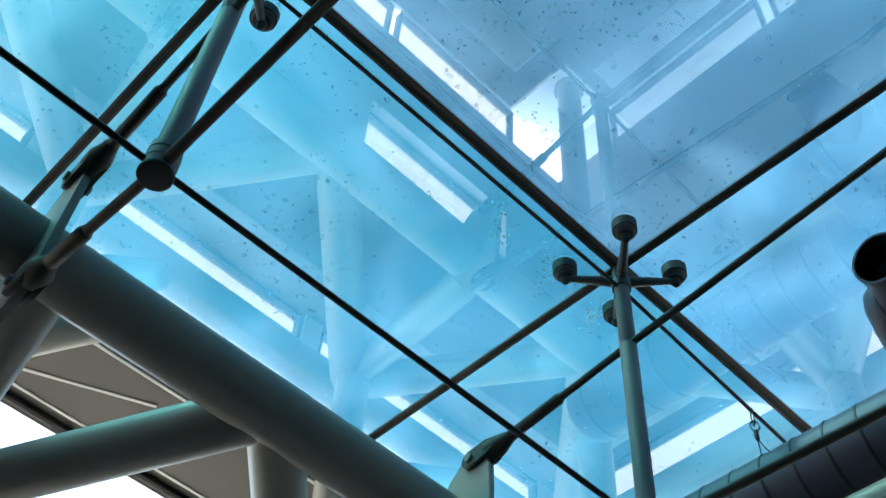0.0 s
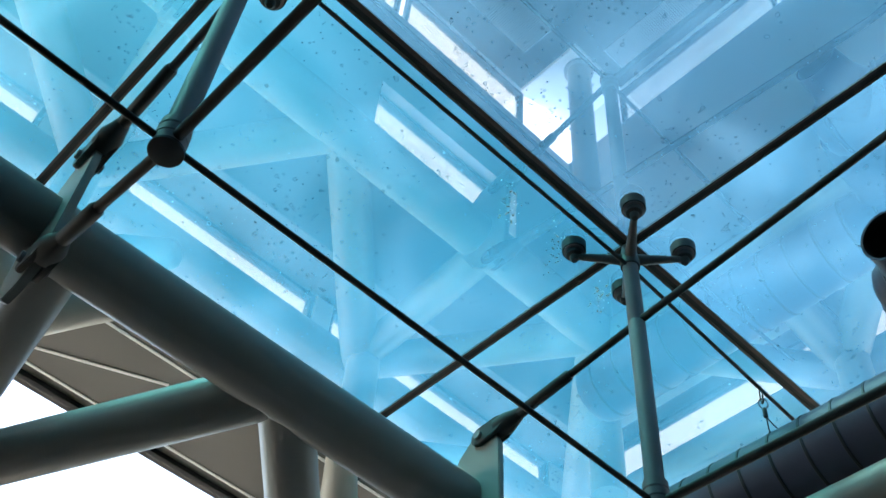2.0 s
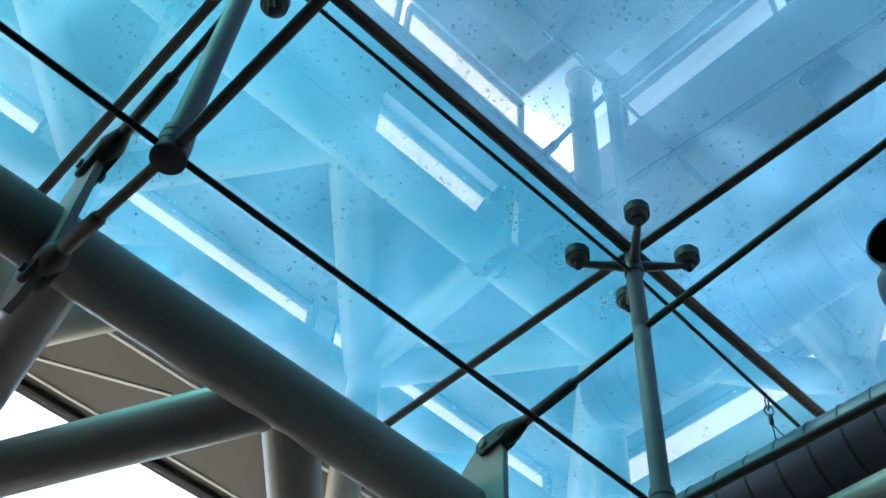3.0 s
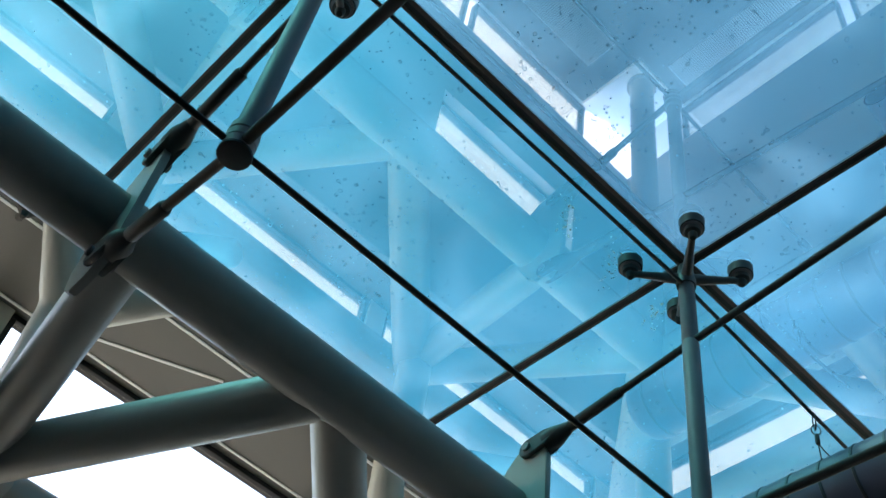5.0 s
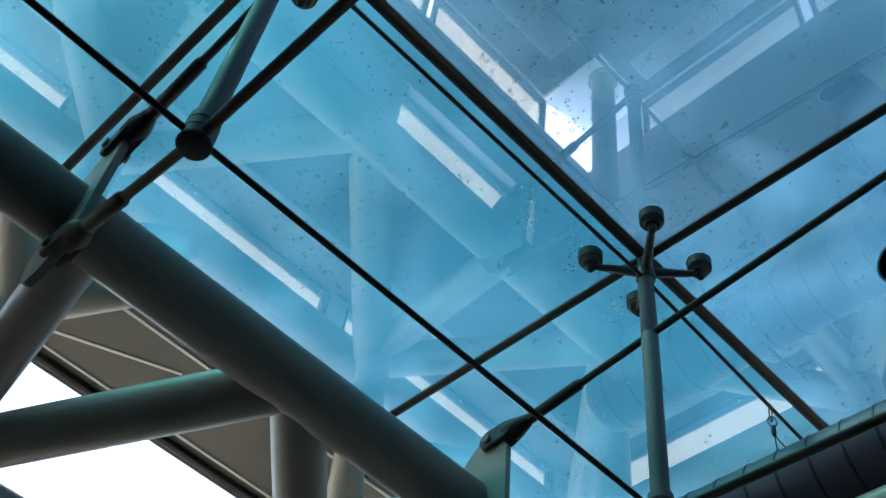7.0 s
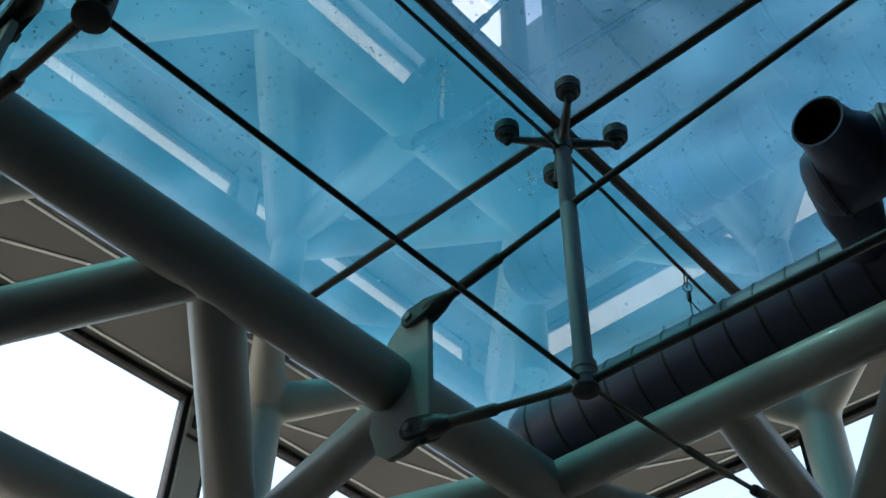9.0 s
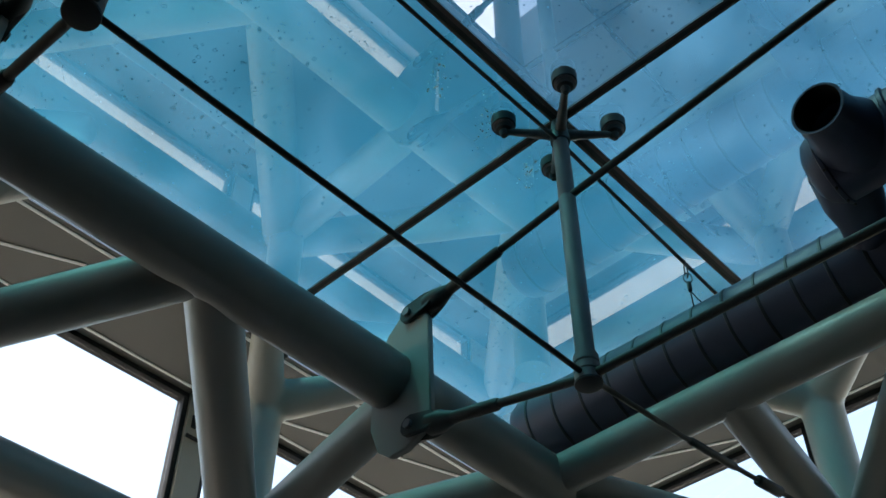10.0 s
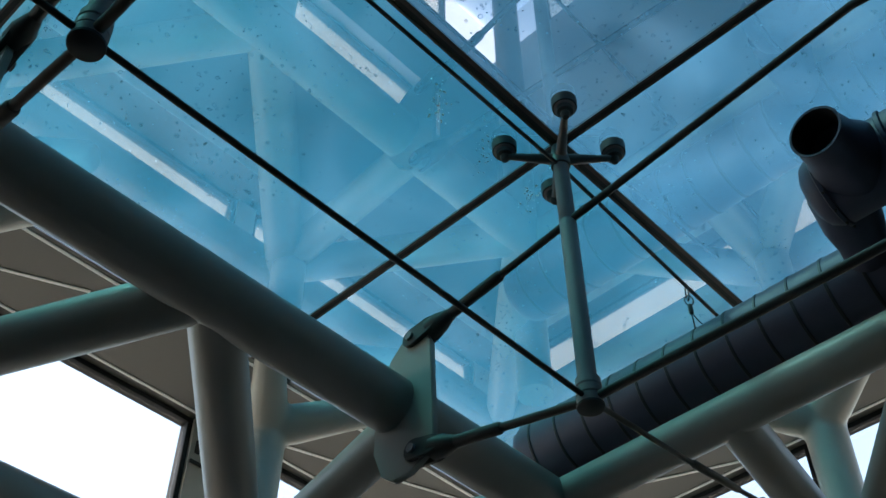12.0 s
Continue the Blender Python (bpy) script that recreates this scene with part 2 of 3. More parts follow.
# ---- the shell of the room ----
WX, WY = -2.70, 2.66         # inner faces of the upper window walls
LX, LY = -2.05, 2.10         # inner faces of the lower walls
EX, SY = 4.5, -6.0           # far walls behind the camera
HEAD, SILL = G - 0.0, G - 1.84
GROUND = material("pale_concrete_ground", (0.26, 0.245, 0.215), 0.8, 0.0, 0.05, 0.3, 6, 0.0)
bm = bmesh.new()
rings = []
for r in (4, 8, 14, 24, 45, 90, 200, 500, 1200, 2500):
    rings.append([bm.verts.new((r * math.cos(k * math.tau / 64), r * math.sin(k * math.tau / 64), -0.3)) for k in range(64)])
bm.faces.new(rings[0])
for u, v in zip(rings, rings[1:]):
    for k in range(64):
        bm.faces.new((u[k], v[k], v[(k + 1) % 64], u[(k + 1) % 64]))
structure("ground", bm, GROUND, "pale open ground outside the windows", "ground")
structure("floor", box((-2.05, SY - 0.3, -0.25), (EX + 0.3, 2.10, 0.0)), FLOOR, "dark matt floor covering", "floor")
# added pale strip: throws daylight up so the low windows look bright
PALE_STRIP = material("pale_added_strip", (0.5, 0.485, 0.45), 0.7, 0.0, 0.08, 4, 90, 0.05)
bm = bmesh.new()
add_box(bm, (-2.95, SY - 0.3, -0.3), (-2.054, 2.104, -0.02), 0.008)
add_box(bm, (-2.95, 2.104, -0.3), (EX + 0.3, 3.0, -0.02), 0.008)
structure("outside_reflector", bm, PALE_STRIP, "pale strip added outside to brighten the low windows", "kerb")
# dark tone: damps bounce off the unseen walls, puts shade into the ledge
DIM = material("dark_shade_tone", (0.035, 0.036, 0.04), 0.7, 0.0, 0.12, 3, 200, 0.08)
structure("wall_east", box((EX, SY - 0.3, 0.0), (EX + 0.25, 3.2, G + 0.4)), DIM, "plain unseen wall, dark to hold down bounced light", "wall")
structure("wall_south", box((-3.2, SY - 0.25, 0.0), (EX, SY, G + 0.4)), DIM, "plain unseen wall, dark to hold down bounced light", "wall")

# ceiling border between the glass and the window heads, with the roof above it
GX0, GX1, GY0, GY1 = -2.06, 2.0, -4.0, 2.04
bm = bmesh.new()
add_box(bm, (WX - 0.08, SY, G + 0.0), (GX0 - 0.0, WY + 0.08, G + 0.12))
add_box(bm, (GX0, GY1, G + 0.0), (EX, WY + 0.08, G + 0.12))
# two unseen slabs past the glass, added to keep daylight off the truss
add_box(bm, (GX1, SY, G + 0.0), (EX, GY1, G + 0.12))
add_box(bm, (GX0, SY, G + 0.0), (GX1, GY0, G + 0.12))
tagged(structure("ceiling", bm, PANEL, "pale grey metal ceiling border round the glass roof, with unseen slabs that block daylight", "ceiling"))

# lower walls with a low strip of glass at the floor and a ledge under the upper windows
MID0, MID1 = G - 3.72, G - 3.10
bm = bmesh.new()
add_box(bm, (LX - 0.12, SY, 0.6), (LX, LY + 0.12, MID0))
add_box(bm, (LX - 0.12, SY, MID1), (LX, LY + 0.12, G - 1.48), 0.01)
for a, b in ((SY, -0.12), (1.4, LY + 0.12)):
    add_box(bm, (LX - 0.12, a, MID0), (LX, b, MID1))
structure("wall_west", bm, WALL, "white painted wall with two strips of low windows", "wall")
bm = bmesh.new()
add_box(bm, (LX, LY, 0.6), (EX, LY + 0.12, MID0))
add_box(bm, (LX, LY, MID1), (EX, LY + 0.12, G - 1.48), 0.01)
add_box(bm, (LX, LY, MID0), (EX, LY + 0.12, MID1))
structure("wall_north", bm, WALL, "white painted wall with two strips of low windows", "wall")
# the ledge's shade behind the wall top is put into its dark colour
bm = bmesh.new()
add_box(bm, (WX - 0.1, SY, SILL - 0.12), (LX - 0.12, WY + 0.1, SILL), 0.006)
add_box(bm, (LX - 0.12, LY + 0.12, SILL - 0.12), (EX, WY + 0.1, SILL), 0.006)
structure("window_ledge", bm, DIM, "deep ledge under the upper windows, coloured dark for its shade", "ledge")


def window(name, axis, at, a, b, lo, hi, label):
    """A window in a wall: axis x or y is across the wall, a to b along it."""
    w = tagged(new(name), label=label, category="window", kind="structure")

    def bx(u0, u1, v0, v1, z0, z1):
        return ((u0, v0, z0), (u1, v1, z1)) if axis == "x" else ((v0, u0, z0), (v1, u1, z1))
    s = -1 if axis == "x" else 1
    d0, d1 = sorted((at, at + s * 0.07))
    fr = bmesh.new()
    k = 0.032
    for v0, v1, z0, z1 in ((a, b, hi - k, hi), (a, b, lo, lo + k), (a, a + k, lo + k, hi - k), (b - k, b, lo + k, hi - k)):
        add_box(fr, *bx(d0, d1, v0, v1, z0, z1), 0.004)
    part("window_frame", fr, FRAME, w, "black metal frame", False)
    g0, g1 = sorted((at + s * 0.03, at + s * 0.042))
    p = part("pane", box(*bx(g0, g1, a + k, b - k, lo + k, hi - k)), CLEAR_GLASS, w, "", False)
    return w


number = 0
for a, b in ((-5.9, -4.05), (-3.9, -2.02), (-1.87, 0.10), (0.25, 2.45)):
    number += 1
    window("window_%d" % number, "x", WX, a, b, SILL, HEAD, "upper window with black frame and bright white sky")
for a, b in ((-2.45, -0.35), (-0.2, 1.75), (1.9, 4.4)):
    number += 1
    window("window_%d" % number, "y", WY, a, b, SILL, HEAD, "upper window with black frame and bright white sky")
for a, b in ((-5.8, -4.2), (-4.1, -2.2), (-2.1, -0.08), (0.0, 1.5)):
    number += 1
    window("window_%d" % number, "x", LX - 0.02, a, b, 0.02, 0.6, "low strip window along the floor")
for a, b in ((-1.4, 0.3), (0.4, 2.3), (2.4, 4.3)):
    number += 1
    window("window_%d" % number, "y", LY + 0.02, a, b, 0.02, 0.6, "low strip window along the floor")

for a, b in ((-0.12, 1.4),):
    number += 1
    window("window_%d" % number, "x", LX - 0.1, a, b, MID0, MID1, "strip window in the lower wall")
# mullion posts of the upper windows
for k, (a, b) in enumerate(((-4.05, -3.9), (-2.02, -1.87), (0.10, 0.25), (2.45, 2.66))):
    structure("mullion_west_%d" % k, box((WX - 0.07, a, SILL), (WX + 0.02, b, HEAD), 0.004), COLUMN_PAINT, "pale grey metal post between windows", "mullion")
for k, (a, b) in enumerate(((-2.62, -2.45), (-0.35, -0.2), (1.75, 1.9))):
    structure("mullion_north_%d" % k, box((a, WY - 0.02, SILL), (b, WY + 0.07, HEAD), 0.004), COLUMN_PAINT, "pale grey metal post between windows", "mullion")

# ---- glass roof ----
roof = tagged(new("glass_roof"), label="tinted blue glass roof of square panes, wet with drops", category="glass roof", kind="structure")
XS, YS = (GX0, 0.0, GX1), (GY0, -2.0, 0.0, GY1)
for i in range(2):
    for j in range(3):
        p = part("glass_pane", box((XS[i] + 0.012, YS[j] + 0.012, G), (XS[i + 1] - 0.012, YS[j + 1] - 0.012, G + 0.016)), ((CYAN_GLASS, CYAN_GLASS, CYAN_GLASS_LIT) if i == 0 else (ROOF_GLASS, ROOF_GLASS, ROOF_GLASS_LIT))[j], roof, "", False)
        p.data.materials.append(CLEAR_TOP)
        for f in p.data.polygons:
            f.material_index = 0 if f.normal.z < -0.5 else 1
for x in XS[1:-1]:
    part("seal", box((x - 0.011, GY0, G - 0.004), (x + 0.011, GY1, G + 0.02)), SEAL, roof, "black silicone joint", False)
    for a, b in ((x - 0.024, x - 0.011), (x + 0.011, x + 0.032)):
        part("seal_lip", box((a, GY0, G - 0.008), (b, GY1, G - 0.0005), 0.002), SEAL_EDGE, roof, "weathered brown seal edge", False)
for y in YS[1:-1]:
    for a, b in zip(XS, XS[1:]):
        u, v = (a, b - 0.024) if b == 0.0 else (a + 0.032, b)
        part("seal", box((u, y - 0.011, G - 0.004), (v, y + 0.011, G + 0.02)), SEAL, roof, "black silicone joint", False)
        for c, d in ((y - 0.022, y - 0.011), (y + 0.011, y + 0.022)):
            part("seal_lip", box((u, c, G - 0.007), (v, d, G - 0.0005), 0.002), SEAL_EDGE, roof, "weathered brown seal edge", False)

# ---- ring truss round the glass roof ----
CX, CY, CZ = -0.97, 0.97, G - 0.90
OX, OY, OZ = -2.43, 2.42, G - 1.09
truss = thing("ring_truss", "pale grey painted tubular steel truss round the glass roof", "truss")
NY, NZ = 1.04, G - 0.884                # the north chord is slimmer and hangs a little lower
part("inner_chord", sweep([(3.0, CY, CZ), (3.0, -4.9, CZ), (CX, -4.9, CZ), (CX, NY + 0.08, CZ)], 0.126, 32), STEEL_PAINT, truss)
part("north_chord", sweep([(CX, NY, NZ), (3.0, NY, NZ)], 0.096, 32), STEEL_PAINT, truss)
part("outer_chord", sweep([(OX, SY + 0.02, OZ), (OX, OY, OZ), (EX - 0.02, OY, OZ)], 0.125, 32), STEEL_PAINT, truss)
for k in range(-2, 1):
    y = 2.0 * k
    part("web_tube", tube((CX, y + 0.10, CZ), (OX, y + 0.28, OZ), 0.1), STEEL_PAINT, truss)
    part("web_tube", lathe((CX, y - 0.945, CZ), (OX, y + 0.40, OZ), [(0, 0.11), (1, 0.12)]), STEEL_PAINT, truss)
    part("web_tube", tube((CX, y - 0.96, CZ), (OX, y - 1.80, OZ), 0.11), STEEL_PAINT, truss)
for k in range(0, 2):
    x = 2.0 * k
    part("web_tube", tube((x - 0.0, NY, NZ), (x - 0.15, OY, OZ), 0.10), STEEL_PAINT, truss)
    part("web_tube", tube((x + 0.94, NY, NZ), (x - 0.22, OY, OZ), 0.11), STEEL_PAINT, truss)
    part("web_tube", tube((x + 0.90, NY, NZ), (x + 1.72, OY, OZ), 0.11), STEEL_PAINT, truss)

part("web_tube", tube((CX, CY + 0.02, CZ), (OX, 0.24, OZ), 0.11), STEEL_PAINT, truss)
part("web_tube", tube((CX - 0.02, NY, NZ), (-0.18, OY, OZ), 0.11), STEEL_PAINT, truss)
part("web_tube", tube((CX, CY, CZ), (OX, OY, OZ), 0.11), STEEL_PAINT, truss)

# ---- cable trusses under the glass ----
def spider(x, y, label):
    s = thing("glass_spider", label, "glass fitting", "spiders under the glass roof", (x, y, G))
    part("hub", lathe((0, 0, -0.15), (0, 0, -0.02), [(0, 0.041), (0.25, 0.043), (0.55, 0.038), (1, 0.03)]), ARM_STEEL, s)
    for sx, sy in ((1, 1), (1, -1), (-1, 1), (-1, -1)):
        part("arm", lathe((sx * 0.02, sy * 0.02, -0.10), (sx * 0.166, sy * 0.166, -0.085), [(0, 0.026), (0.5, 0.019), (1, 0.014)], 12), ARM_STEEL, s)
        part("pad", lathe((sx * 0.166, sy * 0.166, -0.115), (sx * 0.166, sy * 0.166, -0.001),
                          [(0, 0.012), (0.1, 0.02), (0.25, 0.02), (0.3, 0.034), (0.5, 0.036), (0.55, 0.052), (0.95, 0.055), (1, 0.05)]), DARK_STEEL, s)
        part("washer", lathe((sx * 0.166, sy * 0.166, -0.06), (sx * 0.166, sy * 0.166, -0.052), [(0, 0.04), (0.3, 0.046), (0.7, 0.046), (1, 0.04)]), STRUT_STEEL, s, "bright steel washer")
    return s


def strut(x, y):
    s = thing("strut", "brushed steel strut hanging under the glass roof", "strut", "struts under the glass roof", (x, y, G))
    part("post", lathe((0, 0, -1.32), (0, 0, -0.12), [(0, 0.035), (0.68, 0.035), (0.685, 0.032), (0.69, 0.032), (0.695, 0.035), (1, 0.033)]), STRUT_STEEL, s)
    part("node_cap", lathe((0, 0, -1.42), (0, 0, -1.30), [(0, 0.045), (0.3, 0.047), (0.32, 0.042), (0.36, 0.047), (0.6, 0.047), (0.62, 0.042), (0.68, 0.047), (0.95, 0.045), (1, 0.037)]), STRUT_STEEL, s, "ringed steel node cap")
    part("end_disc", lathe((0, 0, -1.43), (0, 0, -1.419), [(0, 0.044), (0.3, 0.049), (1, 0.05)]), MATT_BLACK, s, "black end disc")
    return s


for x in (0.0,):
    for y in (0.0, -2.0):
        spider(x, y, "dark four-armed steel glass fitting with round pads")
        strut(x, y)


def fork(f, pin, tip, y):
    """A fork end: two cheeks round the plate at the pin and a socket towards the rod."""
    p, t = Vector(pin), Vector(tip)
    d = (t - p).normalized()
    n = Vector((-d.z, 0, d.x))
    for side in (-1, 1):
        o = Vector((0, side * 0.028, 0))
        rim = [p - d * 0.048 * math.cos(a) + n * 0.048 * math.sin(a) for a in (-1.4, -0.9, -0.4, 0.0, 0.4, 0.9, 1.4)]
        rim += [p + d * 0.10 + n * 0.042, p + d * 0.14 + n * 0.026, p + d * 0.14 - n * 0.026, p + d * 0.10 - n * 0.042]
        part("cheek", plate([q + o for q in rim], (0, 1, 0), 0.022, 0.004), DARK_STEEL, f, "dark steel fork cheek")
    part("socket", lathe(p + d * 0.085, p + d * 0.21, [(0, 0.046), (0.45, 0.046), (0.7, 0.036), (1, 0.026)], 16), DARK_STEEL, f, "dark steel rod socket")
    part("pin", tube((pin[0], y - 0.052, pin[2]), (pin[0], y + 0.052, pin[2]), 0.02, 14), STRUT_STEEL, f)


def rod(points, r, name, label, sleeves=()):
    s = thing(name, label, "tie rod", "rods under the glass roof")
    part("bar", sweep(points, r, 12), DARK_STEEL, s)
    for a, b, rr in sleeves:
        part("turnbuckle", lathe(a, b, [(0, rr * 0.8), (0.04, rr), (0.96, rr), (1, rr * 0.8)], 16), DARK_STEEL, s)
    return s


def between(a, b, s):
    return tuple(Vector(a).lerp(Vector(b), s))


for y in (0.0, -2.0):
    up, low = (-0.85, y, G - 0.61), (-0.825, y, G - 1.203)
    rod([up, (0.0, y, G - 0.495), (1.3, y, G - 0.345), (2.84, y, G - 0.60)], 0.016, "tie_rod", "dark steel upper tie rod with turnbuckle",
        [(between(up, (0, y, G - 0.495), 0.2), between(up, (0, y, G - 0.495), 0.58), 0.025)])
    rod([low, (0.0, y, G - 1.392), (1.3, y, G - 1.42), (2.84, y, G - 1.2)], 0.017, "tie_rod", "dark steel lower tie rod with turnbuckle",
        [(between(low, (0, y, G - 1.392), 0.12), between(low, (0, y, G - 1.392), 0.52), 0.025)])
    f = thing("fin_plate", "pale grey gusset plate welded to the truss tube", "gusset plate", "fin plates on the truss")
    cz = CZ
    out = [(-0.75, cz + 0.22), (-0.79, cz + 0.31), (-0.83, cz + 0.345), (-0.90, cz + 0.335), (-0.99, cz + 0.25), (-1.07, cz + 0.10), (-1.07, cz - 0.2),
           (-1.02, cz - 0.33), (-0.95, cz - 0.385), (-0.86, cz - 0.385), (-0.77, cz - 0.34), (-0.73, cz - 0.26)]
    part("plate", plate([(px, y, pz) for px, pz in out], (0, 1, 0), 0.03), STEEL_PAINT, f)
    for pin, tip in ((up, between(up, (0, y, G - 0.495), 0.2)), (low, between(low, (0, y, G - 1.392), 0.16))):
        fork(f, pin, tip, y)
for x in (0.0,):
    rod([(x, -4.75, G - 1.36), (x, -2.0, G - 1.392), (x, 0.0, G - 1.392), (x, 0.55, G - 1.345), (x, 1.02, G - 1.287), (x, 1.25, G - 1.255), (x, 2.31, G - 1.112)], 0.0105, "tie_rod", "thin dark steel lower tie rod",
        [((x, 0.62, G - 1.336), (x, 0.95, G - 1.296), 0.016), ((x, 1.12, G - 1.273), (x, 1.3, G - 1.248), 0.024)])
    rod([(x, -4.7, G - 0.3), (x, -2.0, G - 0.17), (x, 0.0, G - 0.15), (x, 1.3, G - 0.26)], 0.009, "tie_rod", "thin dark steel upper tie rod")

# ---- ventilation ducts ----
duct = thing("ventilation_duct", "galvanised round ventilation duct with ribbed seams", "duct")
DY, DZ, DR = 1.08, G - 0.565, 0.186
part("pipe", lathe((-1.12, DY, DZ), (2.85, DY, DZ), [(0, DR * 0.7), (0.006, DR * 0.88), (0.016, DR * 0.97), (0.03, DR), (1, DR)], 40), DUCT, duct)
# dark bands: the shadow of the seam grooves is put into the colour
for k in range(25):
    x = -0.98 + 0.158 * k
    part("seam", lathe((x - 0.007, DY, DZ), (x + 0.009, DY, DZ), [(0, DR), (0.2, DR + 0.004), (0.8, DR + 0.004), (1, DR)], 40), DUCT_SEAM, duct, "folded seam, dark for the shadow in its groove")
outlet = thing("duct_outlet", "dark round branch duct with an open mouth", "duct")
part("body", lathe((0.79, 0.5, G - 0.57), (2.4, 0.52, G - 0.57), [(0, 0.09), (0.012, 0.125), (0.035, 0.148), (0.06, 0.155), (1, 0.155)], 36), DUCT, outlet)
for x in (0.87, 1.15, 1.5):
    part("collar", lathe((x - 0.012, 0.5, G - 0.57), (x + 0.012, 0.5, G - 0.57), [(0, 0.153), (0.2, 0.163), (0.8, 0.163), (1, 0.153)], 36), DUCT, outlet)
part("neck", lathe((0.88, 0.54, G - 0.56), (0.80, 0.95, G - 0.56), [(0, 0.12), (0.4, 0.12), (0.7, 0.1), (1, 0.1)], 28), DUCT, outlet)
part("nozzle", lathe((1.0, 0.48, G - 0.57), (0.978, 0.175, G - 0.615), [(0, 0.15), (0.35, 0.145), (0.6, 0.112), (0.97, 0.1), (1, 0.102), (1, 0.093), (0.6, 0.094), (0.3, 0.0)], 32, False), DUCT, outlet)
# black cone in place of the shade deep inside the mouth
bm = lathe((0.9895, 0.334, G - 0.5915), (0.978, 0.178, G - 0.6146), [(0, 0.0), (0.02, 0.088), (1, 0.0915)], 32, False)
part("mouth_shade", bm, MATT_BLACK, outlet, "black cone standing in for the shade inside the open mouth")
for k in range(5):
    a = 0.3 + k * 0.5
    part("screw", lathe((0.87, 0.5 - 0.16 * math.cos(a), G - 0.57 - 0.16 * math.sin(a)), (0.87, 0.5 - 0.172 * math.cos(a), G - 0.57 - 0.172 * math.sin(a)), [(0, 0.006), (1, 0.005)], 8), DARK_STEEL, outlet)

# ---- floor along the windows ----
for lo, hi, ax in (((-1.75, -5.5, 0.001), (-1.37, 1.2, 0.02), 1), ((-1.2, 1.68, 0.001), (4.2, 1.98, 0.02), 0)):
    g = thing("floor_grille", "pale metal floor heating grille along the windows", "grille", "floor grilles", lo)
    bm = bmesh.new()
    n = int((hi[ax] - lo[ax]) / 0.022)
    for k in range(n):
        a, b = [0, 0, 0], [hi[0] - lo[0], hi[1] - lo[1], hi[2]]
        a[ax], b[ax] = k * 0.022, k * 0.022 + 0.011
        add_box(bm, a, b)
    tagged(part("slats", bm, GRILLE, g, "", False), kind="stuff")
plinth = tagged(part("corner_plinth", box((-2.05, 1.44, 0.0), (-1.35, 2.1, 0.06), 0.01), LINER, None, "white square plinth in the corner", False), category="plinth")

# joint strips of the ceiling border, painted white for the light they catch
for a, b in (((-2.64, -5.5), (-2.64, 2.5)), ((-2.6, -1.68), (-2.24, -0.88)), ((-2.56, 0.5), (-2.16, 1.75)), ((-2.6, -3.68), (-2.24, -2.88)),
             ((-2.5, 2.6), (4.3, 2.6)), ((-1.5, 2.24), (-0.55, 2.62)), ((0.5, 2.24), (1.45, 2.62)), ((-2.06, 2.08), (2.0, 2.08)), ((-2.10, -4.0), (-2.10, 2.0))):
    d = (Vector((*b, 0)) - Vector((*a, 0))).normalized()
    n = Vector((-d.y, d.x, 0)) * 0.009
    z = Vector((0, 0, G - 0.0035))
    bm = plate([Vector((*a, 0)) - n + z, Vector((*b, 0)) - n + z, Vector((*b, 0)) + n + z, Vector((*a, 0)) + n + z], (0, 0, 1), 0.005, 0)
    structure("trim", bm, LINER, "thin joint strip of the ceiling border, white for the light its edges catch", "trim")



# ---- branching columns under the edge of the glass ----
def branching_column(x, y, ends, foot, label):
    """Cast steel: the shaft and its two branches run into one another with soft fillets."""
    bm = bmesh.new()
    add_lathe(bm, (x, y, foot), (x, y, G - 0.09), [(0, 0.104), (0.7, 0.104), (0.86, 0.11), (0.94, 0.114), (0.98, 0.1), (1, 0.06)], 32)
    for ex, ey, ez, r in ends:
        add_lathe(bm, (x, y, G - 0.25), (ex, ey, ez), [(0, 0.1), (0.2, 0.108), (0.5, 0.094), (0.95, r), (1, r * 0.8)], 24)
    c = part("branching_column", bm, COLUMN_PAINT, None, label)
    mesh_one = c.modifiers.new("join", "REMESH")
    mesh_one.mode, mesh_one.voxel_size, mesh_one.use_smooth_shade = "VOXEL", 0.014, True
    soft = c.modifiers.new("fillet", "SMOOTH")
    soft.factor, soft.iterations = 0.6, 14
    return tagged(c, category="column", group="columns round the room")


for k in (-1, 0):
    y = 2.0 * k + 0.24
    branching_column(-2.2, y, ((-1.62, y + 0.46, G - 0.14, 0.08), (-1.80, y - 0.32, G - 0.1, 0.08)), SILL, "cream painted steel column with two branches under the glass edge")
for k in (0, 1):
    x = 2.0 * k - 0.06
    branching_column(x, 2.2, ((x - 0.42, 1.80, G - 0.12, 0.08), (x + 0.5, 1.9, G - 0.12, 0.08)), SILL, "cream painted steel column with two branches under the glass edge")
col = tagged(part("corner_column", lathe((-1.5, 1.66, 0.06), (-1.5, 1.66, G - 0.4), [(0, 0.14), (0.006, 0.14), (0.007, 0.11), (1, 0.11)], 32), STEEL_PAINT, None,
                  "round pale grey steel column on a white plinth"), category="column", group="columns round the room")

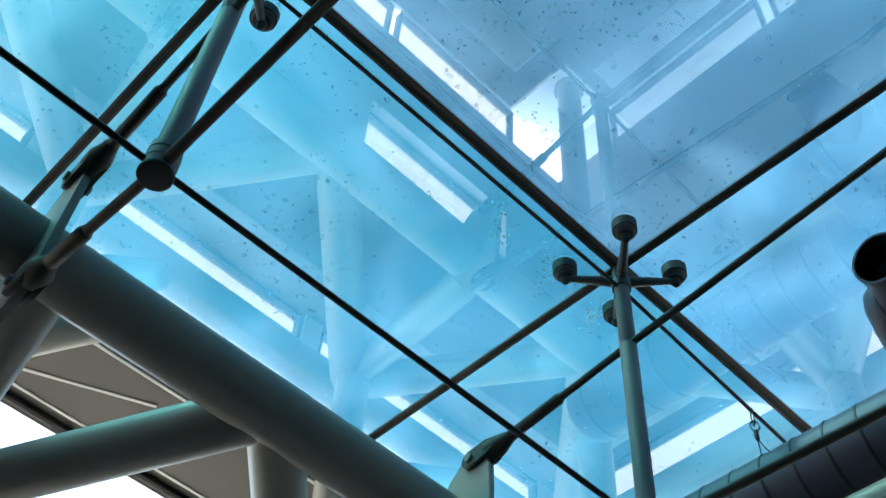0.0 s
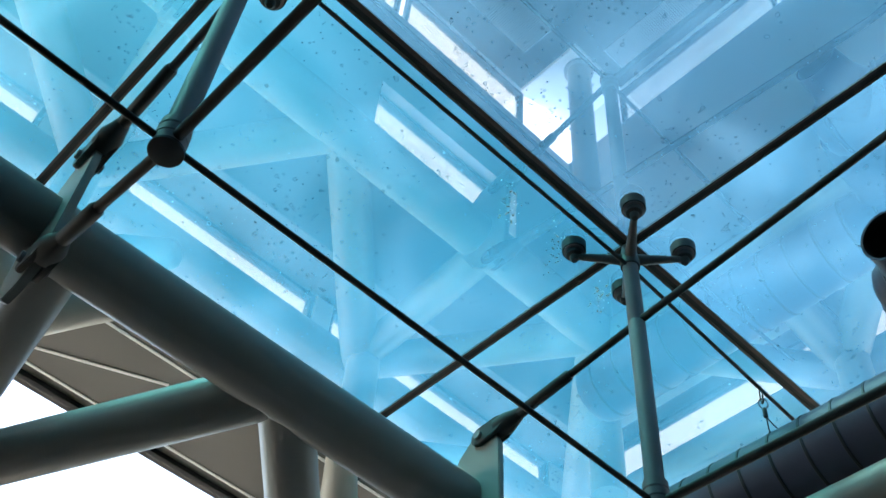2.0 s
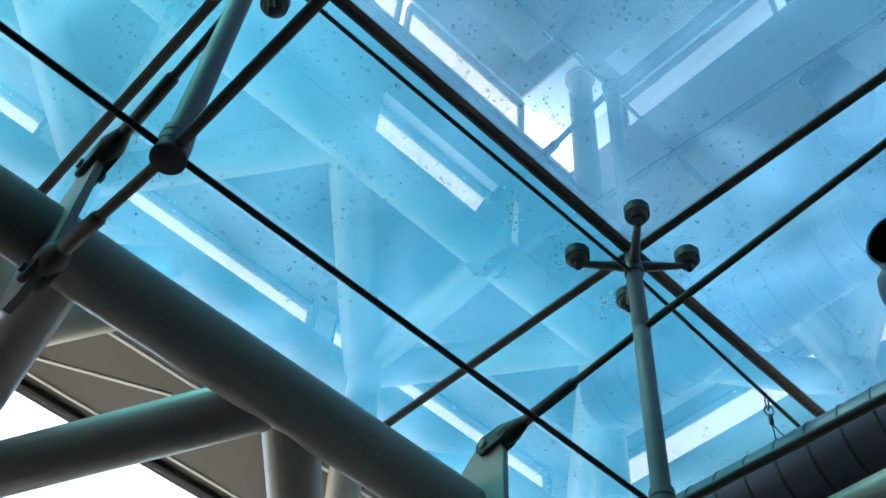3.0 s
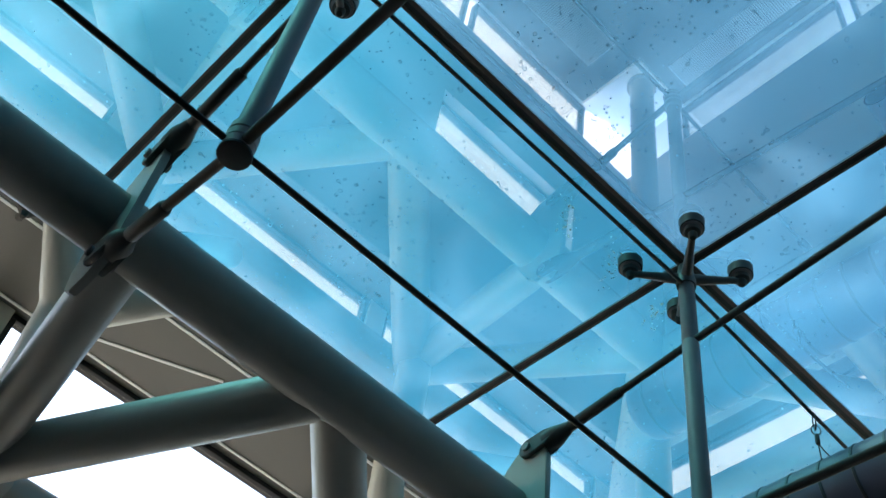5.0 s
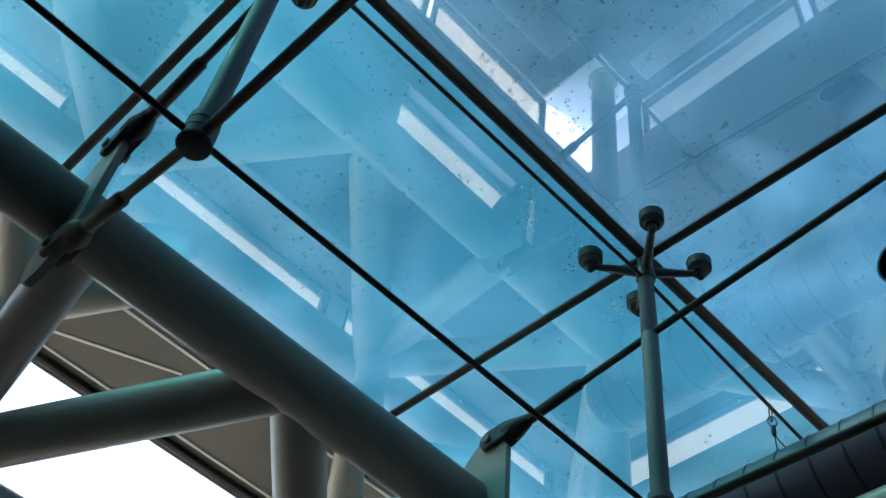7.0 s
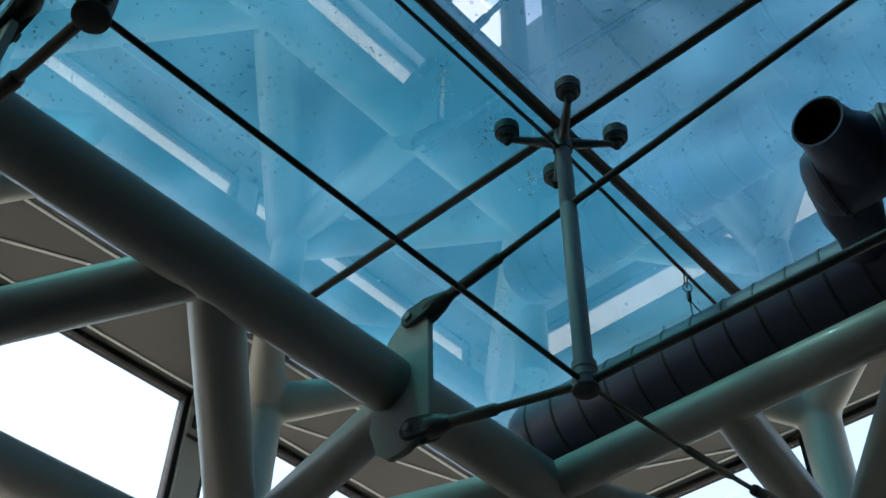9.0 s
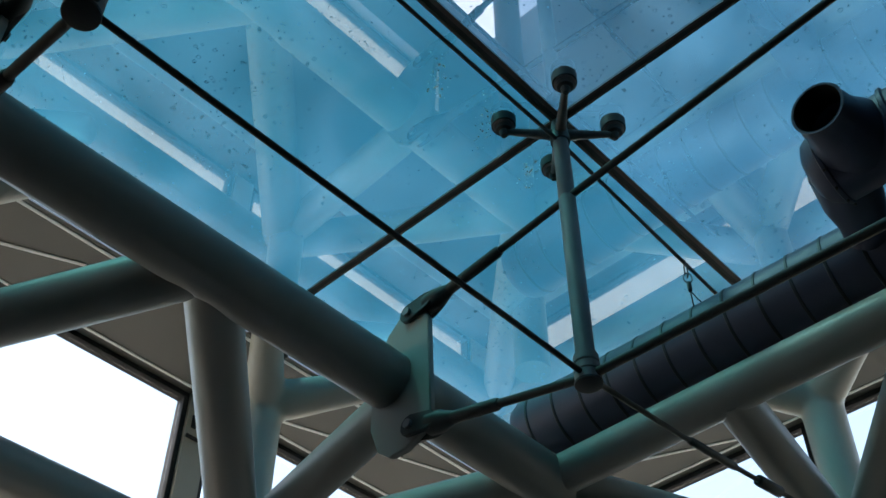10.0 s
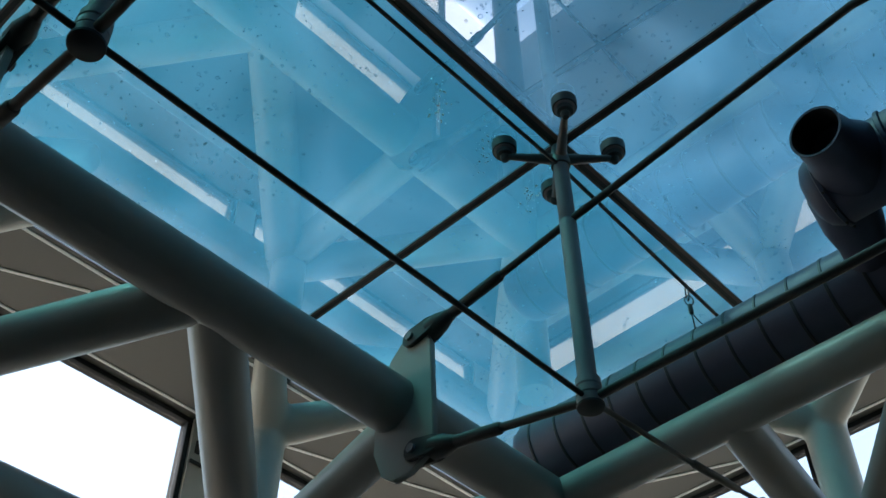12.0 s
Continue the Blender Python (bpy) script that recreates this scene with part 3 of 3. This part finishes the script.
# edge fittings where the joints meet the rim
for x, y, sx, sy in ((-2.0, 0.0, 1, 0), (-2.0, -2.0, 1, 0), (0.0, 1.98, 0, -1)):
    for k in (-1, 1):
        s = thing("edge_pad", "dark round steel glass pad at the roof edge", "glass fitting", "edge pads under the glass roof", (x + k * 0.166 * abs(sy), y + k * 0.166 * abs(sx), G))
        part("pad", lathe((0, 0, -0.115), (0, 0, -0.001), [(0, 0.012), (0.25, 0.02), (0.3, 0.034), (0.55, 0.052), (0.95, 0.055), (1, 0.05)], 20), DARK_STEEL, s)
        part("arm", lathe((0, 0, -0.09), (-0.1 * sx, -0.1 * sy, -0.03), [(0, 0.014), (1, 0.02)], 12), DARK_STEEL, s)


# ---- wire hanger on the thin rod over the duct ----
def loop(centre, u, v, a, b, r, n=28):
    c, u, v = Vector(centre), Vector(u), Vector(v)
    return sweep([c + u * a * math.cos(k * math.tau / n) + v * b * math.sin(k * math.tau / n) for k in range(n + 1)], r, 8)


hanger = thing("wire_hanger", "thin steel wire hanger with a snap hook on the rod", "wire hanger")
hy, hz = 0.89, G - 0.235
part("snap_hook", loop((0.0, hy, hz - 0.03), (0.7, -0.7, 0), (0, 0, 1), 0.022, 0.05, 0.0035), DARK_STEEL, hanger)
part("ring", loop((0.0, hy, hz - 0.085), (0.7, 0.7, 0), (0, 0, 1), 0.02, 0.03, 0.003), DARK_STEEL, hanger)
part("ferrule", lathe((0, hy, hz - 0.165), (0, hy, hz - 0.11), [(0, 0.009), (0.1, 0.011), (0.9, 0.011), (1, 0.008)], 12), DARK_STEEL, hanger)
part("wire", sweep([(0, hy, hz - 0.16), (-0.015, hy + 0.03, hz - 0.21), (-0.04, hy + 0.1, hz - 0.25), (-0.05, hy + 0.12, hz - 0.25)], 0.003, 8), DARK_STEEL, hanger)
part("wire", sweep([(0, hy, hz - 0.16), (0.012, hy + 0.03, hz - 0.2), (0.02, hy + 0.08, hz - 0.215)], 0.003, 8), DARK_STEEL, hanger)

# window catch on the post between the windows
catch = thing("window_catch", "small dark metal window catch on the grey post", "window catch")
part("base", box((WX + 0.02, 0.13, G - 0.22), (WX + 0.03, 0.16, G - 0.14), 0.003), DARK_STEEL, catch)
part("lever", box((WX + 0.03, 0.10, G - 0.30), (WX + 0.045, 0.20, G - 0.28), 0.004), DARK_STEEL, catch)

# ---- drops and splashes on the glass roof ----
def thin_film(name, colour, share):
    """A thin matt layer that lets part of the daylight through."""
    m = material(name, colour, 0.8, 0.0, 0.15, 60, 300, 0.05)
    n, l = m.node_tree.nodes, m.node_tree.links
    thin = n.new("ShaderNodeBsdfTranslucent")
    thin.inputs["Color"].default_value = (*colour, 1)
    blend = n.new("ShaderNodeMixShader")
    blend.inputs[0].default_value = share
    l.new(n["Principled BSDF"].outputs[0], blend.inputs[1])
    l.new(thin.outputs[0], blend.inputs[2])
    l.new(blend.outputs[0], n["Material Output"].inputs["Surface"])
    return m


# dark rings: the refracted rims of rain drops, put into the colour
def drop_rims(count):
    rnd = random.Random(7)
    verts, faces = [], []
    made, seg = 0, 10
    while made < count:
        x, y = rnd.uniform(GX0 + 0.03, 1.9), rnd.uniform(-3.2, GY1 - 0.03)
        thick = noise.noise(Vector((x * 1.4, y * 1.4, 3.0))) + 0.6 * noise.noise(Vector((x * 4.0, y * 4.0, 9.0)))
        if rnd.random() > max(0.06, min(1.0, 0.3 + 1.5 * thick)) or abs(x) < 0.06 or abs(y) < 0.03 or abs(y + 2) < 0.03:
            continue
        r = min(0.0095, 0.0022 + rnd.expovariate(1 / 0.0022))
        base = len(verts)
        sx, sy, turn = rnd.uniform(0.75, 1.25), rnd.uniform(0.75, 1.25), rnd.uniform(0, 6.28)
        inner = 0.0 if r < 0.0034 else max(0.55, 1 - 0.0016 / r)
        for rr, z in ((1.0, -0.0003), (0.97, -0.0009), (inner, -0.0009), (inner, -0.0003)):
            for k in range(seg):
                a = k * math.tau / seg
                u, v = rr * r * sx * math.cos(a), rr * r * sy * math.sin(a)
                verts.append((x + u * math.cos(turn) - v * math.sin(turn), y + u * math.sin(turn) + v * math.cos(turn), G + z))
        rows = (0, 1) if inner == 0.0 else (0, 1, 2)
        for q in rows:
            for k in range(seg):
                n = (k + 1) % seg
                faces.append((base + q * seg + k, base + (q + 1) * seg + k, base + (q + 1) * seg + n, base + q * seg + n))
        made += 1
    me = bpy.data.meshes.new("drop_rims")
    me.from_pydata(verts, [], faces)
    me.materials.append(thin_film("dark_drop_rim", (0.14, 0.22, 0.26), 0.6))
    return tagged(new("drop_rims", me), label="scattered dark rings standing in for the rims of rain drops on the glass roof", category="water marks", kind="stuff")


drop_rims(3800)

# dried pale splashes on the glass beside the fitting
SPLASH = thin_film("dried_pale_splash", (0.86, 0.8, 0.74), 0.5)


def splash(x, y, seed):
    rnd = random.Random(seed)
    bm = bmesh.new()
    for k in range(46):
        along, across = rnd.gauss(0, 0.06), rnd.gauss(0, 0.022)
        px, py = x + 0.7 * across + 0.72 * along, y + 0.7 * across - 0.72 * along
        r = rnd.uniform(0.0015, 0.005)
        ring = []
        for q in range(7):
            a = q * math.tau / 7
            rr = r * rnd.uniform(0.6, 1.25)
            ring.append((px + rr * math.cos(a), py + rr * math.sin(a)))
        low = [bm.verts.new((u, v, G - 0.0015)) for u, v in ring]
        top = [bm.verts.new((u, v, G - 0.0002)) for u, v in ring]
        bm.faces.new(low[::-1])
        bm.faces.new(top)
        for q in range(7):
            bm.faces.new((low[q], low[(q + 1) % 7], top[(q + 1) % 7], top[q]))
    ob = part("dried_splash", bm, SPLASH, None, "speckled pale dried splashes on the roof glass", False)
    return tagged(ob, category="stain", kind="stuff")


for x, y, seed in ((-0.215, -0.51, 3), (-0.24, -0.20, 5), (-0.275, 0.15, 8)):
    splash(x, y, seed)
